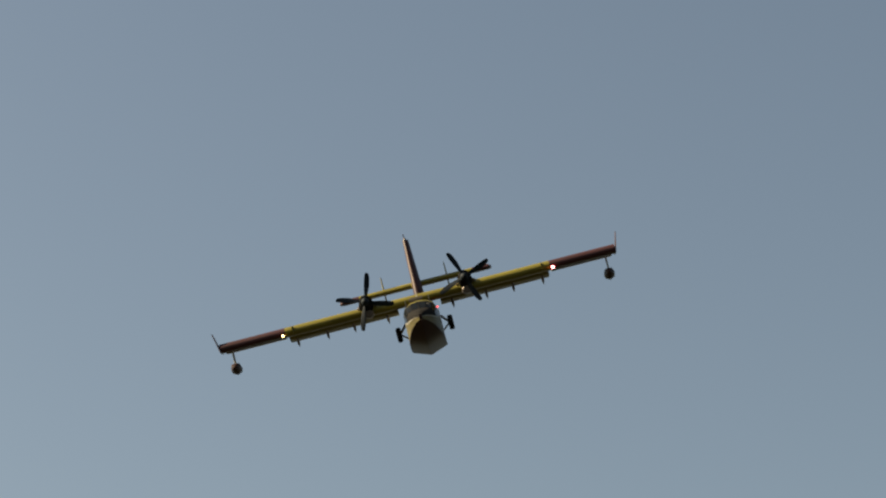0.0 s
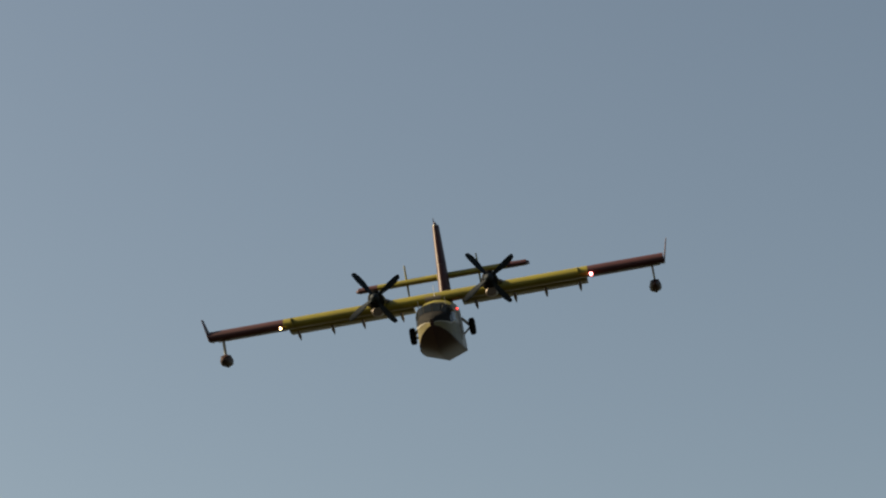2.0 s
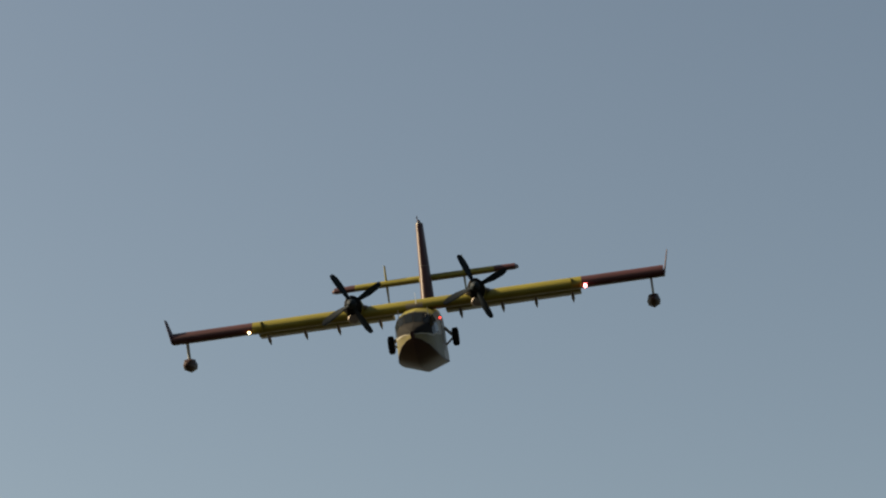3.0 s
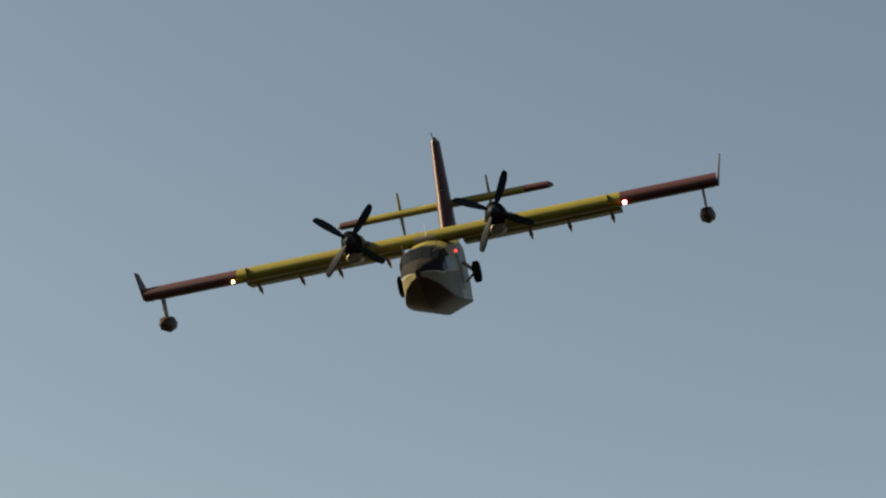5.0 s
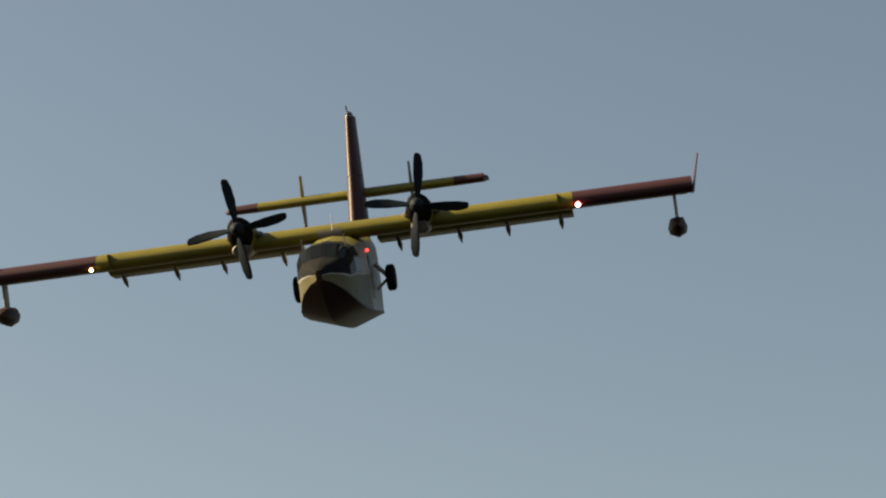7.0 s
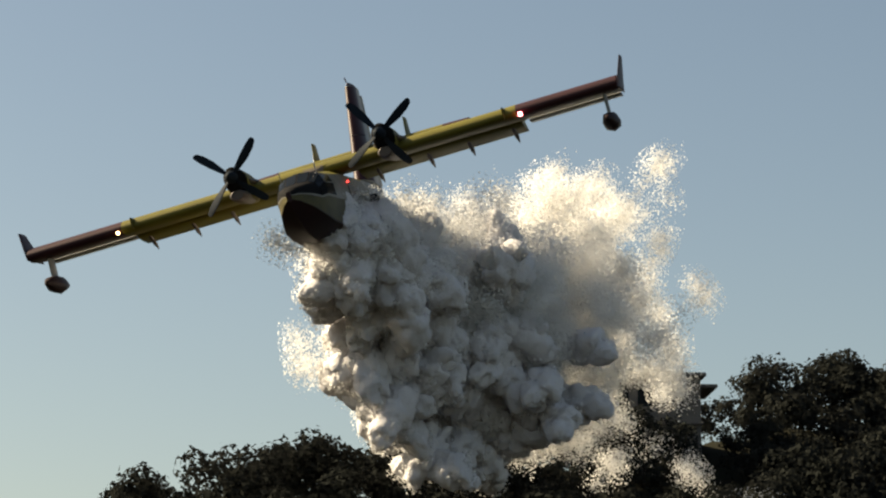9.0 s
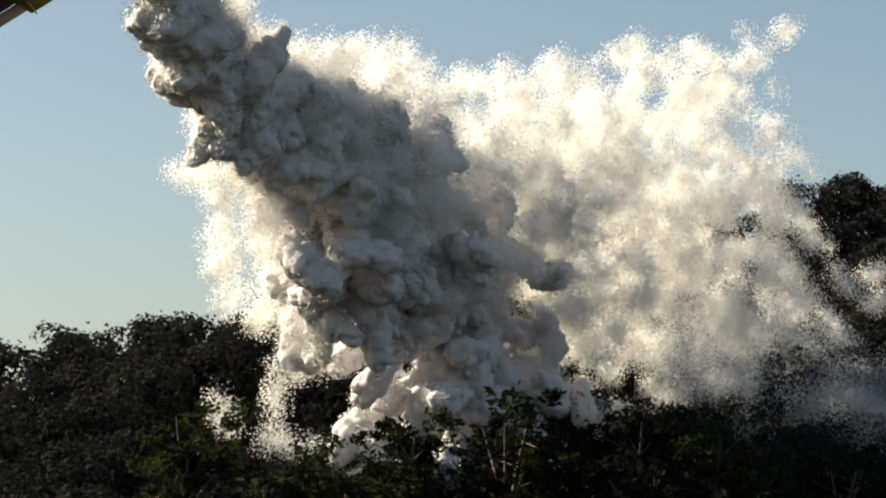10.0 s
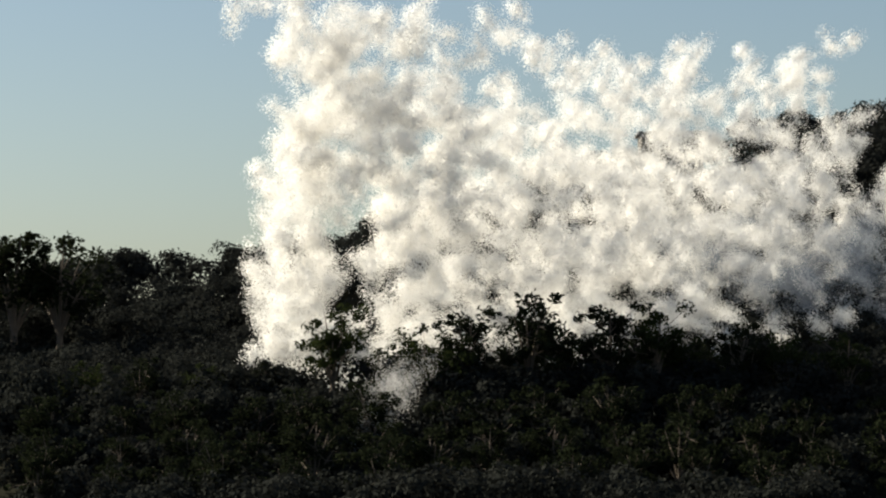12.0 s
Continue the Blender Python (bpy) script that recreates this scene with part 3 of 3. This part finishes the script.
            for r, c, tw, th in ((0.2, 0.10, 50, 0.09), (0.5, 0.19, 42, 0.07), (1.1, 0.27, 32, 0.045), (1.6, 0.25, 25, 0.03), (1.9, 0.18, 22, 0.02), (1.98, 0.08, 20, 0.012)):
                rings.append([((a - 0.4 * c) * math.cos(radians(tw)) * 1.25 - b * math.sin(radians(tw)), -0.1 + (a - 0.4 * c) * math.sin(radians(tw)) + b * math.cos(radians(tw)), r) for a, b in foil(c * 1.25, th, 6)])
            part("blade", moved(loft(rings), pose(0, 0, 0, 0, 90 * k, 0)), BLADE, prop)
        props.append(prop)
    tagged(plane, "yellow and red twin-propeller water-bombing seaplane in flight", "aeroplane")
    return plane, props


plane, props = build_plane()
for piece in plane.children_recursive:
    if piece.name.split(".")[0] in ("wing_centre", "outer_wing", "tailplane", "tailplane_tip", "tail_fin", "winglet", "flap", "aileron", "blade", "auxiliary_fin", "fin_stripe", "float_pylon", "tyre", "air_intake"):
        smooth(piece, 50)

# ---------------------------------------------------------------- water, mist and smoke
def soft_mesh(name, v, f, normals, mats, first=0):
    me = bpy.data.meshes.new(name)
    me.from_pydata(v.tolist(), [], f)
    for t in me.polygons:
        t.use_smooth = True
    me.normals_split_custom_set_from_vertices(normals.tolist())
    for mat in mats:
        me.materials.append(mat)
    if first:
        for t in me.polygons[first:]:
            t.material_index = 1
    return me


def lump_mesh(name, seed, half, flakes):
    """A lump of falling water: a closed body with billows upon billows, and torn spray all over it."""
    rng = np.random.default_rng(seed)
    half = np.array(half)
    nu, nv = 34, 28
    a = (np.arange(nu) + 0.5) / nu * np.pi
    b = np.arange(nv) / nv * 2 * np.pi
    d = np.stack([np.sin(a)[:, None] * np.cos(b), np.cos(a)[:, None] + 0 * b, np.sin(a)[:, None] * np.sin(b)], -1).reshape(-1, 3)
    d = np.concatenate([d, [(0, 1, 0), (0, -1, 0)]])
    lift = np.zeros(len(d))
    for count, reach, high in ((14, 1.1, 0.30), (46, 0.62, 0.22), (170, 0.30, 0.10)):
        h = rng.normal(size=(count, 3))
        h = h / np.linalg.norm(h, axis=1)[:, None] * half
        near = (np.linalg.norm((d * half)[:, None] - h[None], axis=2) / reach).min(1)
        lift += high * np.sqrt(np.clip(1 - near ** 2, 0, 1))
    p = d * half * (0.32 + lift)[:, None]
    f = [(i * nv + k, (i + 1) * nv + k, (i + 1) * nv + (k + 1) % nv, i * nv + (k + 1) % nv) for i in range(nu - 1) for k in range(nv)]
    f += [(nu * nv, k, (k + 1) % nv) for k in range(nv)]
    f += [(nu * nv + 1, (nu - 1) * nv + (k + 1) % nv, (nu - 1) * nv + k) for k in range(nv)]
    bm = bmesh.new()
    vs = [bm.verts.new(q) for q in p]
    for q in f:
        bm.faces.new([vs[i] for i in q])
    bmesh.ops.recalc_face_normals(bm, faces=bm.faces)
    bm.normal_update()
    normals = np.array([w.normal[:] for w in bm.verts])
    bm.verts.index_update()
    f = [tuple(w.index for w in g.verts) for g in bm.faces]
    bm.free()
    at = rng.integers(0, len(p), flakes)
    q = p[at] + normals[at] * (np.abs(rng.normal(size=(flakes, 1))) * 0.16) + rng.normal(size=(flakes, 3)) * 0.12
    far = np.maximum(1, np.linalg.norm(q / (half * 0.98), axis=1)[:, None])
    fv, fn = flakes_on(rng, q / far, normals[at], 0.055, 0.5)
    k0 = len(p)
    return soft_mesh(name, np.concatenate([p, fv]), f + [(k0 + 3 * k, k0 + 3 * k + 1, k0 + 3 * k + 2) for k in range(flakes)], np.concatenate([normals, fn]), (WATER, MIST), len(f))


def puff_mesh(name, seed, mat, half, lobes, flakes, size, soft):
    """A puff of mist: round lobes of fine flakes, thick at heart and thinning outwards."""
    rng = np.random.default_rng(seed)
    room = np.array(half) - size * 1.5
    r = rng.uniform(0.5, 0.9, lobes) * room.min()
    c = rng.normal(size=(lobes, 3))
    c *= rng.random((lobes, 1)) ** 0.4 / np.linalg.norm(c, axis=1)[:, None]
    c *= room - r[:, None]
    at = rng.choice(lobes, flakes, p=r ** 2 / (r ** 2).sum())
    d = rng.normal(size=(flakes, 3))
    d /= np.linalg.norm(d, axis=1)[:, None]
    q = c[at] + d * r[at, None] * (0.8 + soft * rng.normal(size=(flakes, 1)))
    far = np.maximum(1, np.linalg.norm(q / room, axis=1)[:, None])
    q = q / far
    out = q / room + 0.3 * d + 0.001
    out /= np.linalg.norm(out, axis=1)[:, None]
    v, normals = flakes_on(rng, q, out, size, 0.45)
    return soft_mesh(name, v, np.arange(flakes * 3).reshape(-1, 3).tolist(), normals, (mat,))


WATER_MESHES = [lump_mesh("water_lump", 20 + k, (1.15, 2.3, 1.2), 800) for k in range(8)]
MIST_MESHES = [puff_mesh("mist_puff", 40 + k, MIST, (1.15, 2.9, 1.2), 7, 1750, 0.050, 0.40) for k in range(6)]
THIN_MESHES = [puff_mesh("spray_puff", 80 + k, THIN_MIST, (1.15, 2.9, 1.2), 6, 1100, 0.045, 0.5) for k in range(3)]
SMOKE_MESHES = [puff_mesh("smoke_puff", 60 + k, SMOKE, (3.4, 3.4, 2.6), 8, 4200, 0.055, 0.4) for k in range(4)]


def pieces(name, label, category, piece, meshes, count):
    root = new(name)
    tagged(root, label, category)
    out = []
    for k in range(count):
        ob = new(piece, meshes[k % len(meshes)])
        ob.parent = root
        out.append(ob)
    return out


water_lumps = pieces("water_drop", "dense white water falling from the seaplane in lumps", "water", "water_lump", WATER_MESHES, 480)
mist_puffs = pieces("water_mist", "fine sunlit white mist drifting behind the water drop", "mist", "mist_puff", MIST_MESHES, 260)
spray_puffs = pieces("water_spray", "billowing white spray torn from the falling water", "spray", "spray_puff", MIST_MESHES, 260)
haze_puffs = pieces("water_haze", "thin bright haze of water drops hanging in the air", "mist", "haze_puff", MIST_MESHES, 280)
drift_puffs = pieces("drifting_mist", "pale mist drifting low over the wooded slope", "mist", "mist_puff", MIST_MESHES, 330)
stray_puffs = pieces("falling_spray", "thin grey spray falling in front of the trees", "spray", "spray_puff", THIN_MESHES, 16)
smoke_puffs = pieces("fire_smoke", "thin blue-grey smoke rising from the wooded slope", "smoke", "smoke_puff", SMOKE_MESHES, 36)

# ---------------------------------------------------------------- movement
FLIGHT_KEYS = [
    (0, pose(39.59, 173.13, 76.64, 18.03, -13.08, -19.39)),
    (0.5, pose(38.03, 168.67, 73.90, 18.66, -10.09, -18.99)),
    (1, pose(36.48, 164.12, 71.16, 19.69, -8.70, -19.71)),
    (1.5, pose(34.84, 159.04, 68.24, 19.12, -8.23, -19.61)),
    (2, pose(33.26, 154.05, 65.41, 18.53, -7.86, -19.45)),
    (2.5, pose(31.66, 148.85, 62.54, 18.90, -6.29, -18.38)),
    (4.5, pose(25.68, 128.44, 51.70, 19.69, -6.84, -19.06)),
    (5, pose(24.16, 122.78, 48.89, 18.95, -8.46, -21.24)),
    (5.5, pose(22.78, 117.68, 46.35, 18.59, -9.48, -21.99)),
    (6, pose(21.35, 112.10, 43.67, 17.71, -7.00, -21.1)),
    (6.5, pose(20.04, 107.00, 41.22, 18.05, -5.08, -19.5)),
    (6.7, pose(19.51, 104.88, 40.23, 18.24, -5.25, -19.4)),
    (8.3, pose(11.16, 81.30, 29.42, 14.44, -8.04, -16.5)),
    (8.5, pose(8.87, 78.41, 29.77, 13.61, -8.87, -16.7)),
    (8.7, pose(6.44, 75.54, 29.59, 11.15, -10.40, -16.06)),
    (9, pose(2.56, 71.01, 28.27, 6.48, -13.54, -17.23)),
    (9.3, pose(-1.55, 65.09, 28.29, 2.33, -16.67, -18.18)),
    (9.5, pose(-5.17, 58.35, 28.03, -0.93, -18.20, -22.40)),
    (9.8, pose(-8.29, 46.18, 29.15, -6.94, -21.25, -28.83)),
    (10.2, pose(-13.5, 32, 31.5, -10, -24, -34)),
    (10.6, pose(-20, 15, 35, -12, -26, -40)),
    (11, pose(-30, -8, 40, -12, -26, -46)),
    (12, pose(-62, -70, 52, -12, -26, -56)),
]
SPIN_TIMES = (0, 0.5, 1.0, 1.5, 2.0, 2.5, 4.5, 5.0, 5.5, 6.0, 6.5, 8.5, 9.0, 9.5, 12.0)
SPIN_LEFT = (16, 46, 65, 65, 56, 50, 4, 41, 48, 40, 79, 86, 43, 13, 40)
SPIN_RIGHT = (67, 21, 55, 55, 55, 68, 69, 26, 41, 40, 7, 6, 56, 31, 10)


def between(t):
    """The flight between its rows, as a smooth curve."""
    k = max(i for i, r in enumerate(FLIGHT_KEYS[:-1]) if r[0] <= t)
    (t0, a), (t1, b) = FLIGHT_KEYS[k], FLIGHT_KEYS[k + 1]
    u = (t - t0) / (t1 - t0)
    before, after = FLIGHT_KEYS[max(0, k - 1)], FLIGHT_KEYS[min(len(FLIGHT_KEYS) - 1, k + 2)]
    va = (b.translation - before[1].translation) / (t1 - before[0]) * (t1 - t0)
    vb = (after[1].translation - a.translation) / (after[0] - t0) * (t1 - t0)
    p = a.translation * (2 * u ** 3 - 3 * u ** 2 + 1) + va * (u ** 3 - 2 * u ** 2 + u) + b.translation * (3 * u ** 2 - 2 * u ** 3) + vb * (u ** 3 - u ** 2)
    return Matrix.LocRotScale(p, a.to_quaternion().slerp(b.to_quaternion(), u), None)


FLIGHT = [r for r in FLIGHT_KEYS if r[0] <= 6.7] + [(6.7 + 0.1 * k, between(6.7 + 0.1 * k)) for k in range(1, 38)] + [r for r in FLIGHT_KEYS if r[0] > 10.45]


def plane_at(t):
    for (t0, a), (t1, b) in zip(FLIGHT, FLIGHT[1:]):
        if t <= t1:
            return a.lerp(b, max(0, (t - t0) / (t1 - t0)))
    return FLIGHT[-1][1]


def fall_row(rng, kind, start, end):
    """The rows of one piece of the drop: carried in the tank, let go, then falling and drifting."""
    if kind == "water":
        share, drift, keep, wide = rng.uniform(0.3, 1.25), 7.5 * rng.random() ** 1.2 - 0.2, rng.uniform(2.5, 5.5), 4.4
    elif kind == "mist":
        share, drift, keep, wide = rng.uniform(0.06, 1.05), rng.uniform(1.8, 9.0), rng.uniform(0.1, 3.0), 3.4
    elif kind == "drift":
        share, drift, keep, wide = rng.uniform(0.2, 1.0), rng.uniform(2, 21.0), rng.uniform(0.05, 1.2), 4.2
    elif kind == "edge":
        share, drift, keep, wide = rng.uniform(0.25, 1.15), rng.uniform(-0.3, 2.6), rng.uniform(2.5, 5.5), 3.0
    else:
        share, drift, keep, wide = rng.uniform(-0.15, 1.0), rng.uniform(2, 13.0), rng.uniform(0.05, 0.8), 4.0
    go = start + (end - start) * rng.random() ** {"water": 1.0, "edge": 0.8, "mist": 1.4, "haze": 1.5, "drift": 1.2}[kind]
    reach = (2.0, 1.4, 0.75, 0.55, 0.42, 0.1) if kind == "water" else (6.0, 3.5, 1.3, 0.7, 0.42, 0.1)
    keep = min(keep, float(np.interp(go, (7.8, 8.4, 9.0, 9.25, 9.5, 10.3), reach)) * rng.uniform(0.75, 1.0))
    seat = pose(0, rng.uniform(-0.3, 0.3), -1.72)
    aside = Vector(rng.normal(size=3)).normalized() * rng.random() ** 0.4
    aside.x = abs(aside.x) * 1.1 - 0.22
    if kind == "edge":
        aside.x = 0.1 - abs(aside.x)
    aside.z *= 0.7
    slow = rng.uniform(0.5, 3.2) if kind == "drift" else rng.uniform(0.2, 1.0)
    wide *= float(np.interp(go, (8.6, 9.4, 10.3), (1.0, 0.9, 1.0)))
    if kind not in ("water", "edge"):
        share *= float(np.interp(go, (9.2, 9.7, 10.3), (1.0, 0.6, 0.2)))
    turn = Euler((radians(90 + rng.normal() * 45), radians(rng.uniform(-90, 90)), radians(rng.uniform(-90, 90)))).to_quaternion()
    rows = [(t, m @ seat) for t, m in FLIGHT if t < go - 0.02]
    first = plane_at(go) @ seat
    rows.append((go, first))
    p0, q0 = first.translation.copy(), first.to_quaternion()
    ahead = (plane_at(go + 0.9).translation - plane_at(go).translation) / 0.9
    ahead.z = 0
    ages = [a for a in (0.08, 0.2, 0.35, 0.55, 0.8, 1.1, 1.45, 1.8, 2.2, 2.7, 3.4) if go + a < 11.95] + [12.0 - go]
    for a in ages:
        f = 1 - math.exp(-a / (2.2 if kind in ("drift", "haze") else 1.2))
        drop = (5.0 * a + 2.8 * a * a) * share if a < 2 else (21.2 + 16.2 * (a - 2)) * share if kind == "water" else 21.2 * share + slow * (a - 2)
        if kind == "water":
            drop += (13.0 + 26.0 * max(0, go - 9.2)) * max(0, a - float(np.interp(go, (8.8, 9.5), (1.35, 0.7)))) ** 2
        p = p0 + ahead * keep * (1 - math.exp(-a / keep))
        out = aside * (wide * (1 - math.exp(-a / 0.45)) + 0.5 * a)
        if out.z > 0:
            out.z *= 0.1 + 0.8 * min(1, a / 1.3)
        p = p + out
        p.x += drift * f + (0.36 if kind in ("drift", "haze") else 0.22) * drift * max(0, a - 0.8)
        p.y += 0.4 * drift * f
        p.z -= drop + 1.3 * (1 - math.exp(-a / 0.12))
        p.y += 1.5 * (1 - math.exp(-a / 0.2)) + (0 if kind == "water" else 2.2 * f)
        if kind == "edge":
            p.x -= 1.3 * max(0, a - 1.0)
            p.y -= 5.0 * min(1, max(0, a - 0.9))
        if drop > 4:
            p.x = max(p.x, float(np.interp(drop, (4, 14), (-8.6, -6.2) if kind == "water" else (-9.8, -7.3 - 2.2 * max(0, a - 1.0)))) + 1.2 * aside.y)
        p.y = max(p.y, 41 + 6 * aside.y)
        p.z = max(p.z, float(ground_z(p.x, p.y)) + (-2.0 if kind == "water" else 2.6))
        rows.append((go + a, Matrix.LocRotScale(p, q0.slerp(turn, min(1, a / 0.8)), None)))
    return rows


def motions():
    walk(plane, FLIGHT)
    for prop, side, angles in zip(props, (-1, 1), (SPIN_LEFT, SPIN_RIGHT)):
        rows, turned = [], 0.0
        for (t0, a0), (t1, a1) in zip(zip(SPIN_TIMES, angles), zip(SPIN_TIMES[1:], angles[1:])):
            steps = round((t1 - t0) / 0.1)
            whole = steps * 70
            whole += (a1 - a0 - whole) % 90 - 45
            whole += (a1 - a0 - whole) % 90
            for k in range(steps):
                rows.append((t0 + k * 0.1, pose(side * 3.46, -2.3, 0.62, 0, a0 + turned + whole * k / steps, 0)))
            turned += whole - (a1 - a0)
        rows.append((12.0, pose(side * 3.46, -2.3, 0.62, 0, angles[-1] + turned, 0)))
        walk(prop, rows)
    rng = np.random.default_rng(8)
    for ob in water_lumps:
        walk(ob, fall_row(rng, "water", 7.68, 9.85))
    for ob in mist_puffs:
        walk(ob, fall_row(rng, "mist", 7.7, 10.35))
    for ob in spray_puffs[:110]:
        walk(ob, fall_row(rng, "edge", 8.0, 10.1))
    for ob in spray_puffs[110:160]:
        walk(ob, fall_row(rng, "mist", 7.7, 10.35))
    for ob in spray_puffs[160:]:
        walk(ob, fall_row(rng, "haze", 7.7, 10.2))
    for ob in haze_puffs:
        walk(ob, fall_row(rng, "haze", 7.7, 10.2))
    for ob in drift_puffs:
        walk(ob, fall_row(rng, "drift", 7.9, 9.5))
    for ob in stray_puffs:
        rows = [r for r in fall_row(rng, "water", 9.3, 9.6) if r[0] < 10.0]
        x, y, r = rng.normal() * 0.9 - 3.6, rng.uniform(24, 28), rng.uniform(0, 60)
        z = rng.uniform(-7.0, 2.0)
        rows += [(10.7, pose(x - 1, y + 12, z + 13, 70, r, 20)), (11.3, pose(x, y + 1, z + 5, 80, r, 20)), (12.0, pose(x, y, z, 80, r, 20))]
        walk(ob, rows)
    for ob in smoke_puffs:
        x, y = rng.uniform(18, 38), rng.uniform(74, 92)
        z = float(ground_z(x, y)) + rng.uniform(0.5, 5.5)
        r = rng.uniform(0, 360)
        walk(ob, [(0, pose(x - 6, y, z - 2, 0, 0, r)), (8, pose(x - 1, y, z, 0, 0, r + 15)), (12, pose(x + 2.5, y, z + 1.5, 0, 0, r + 30))])


motions()
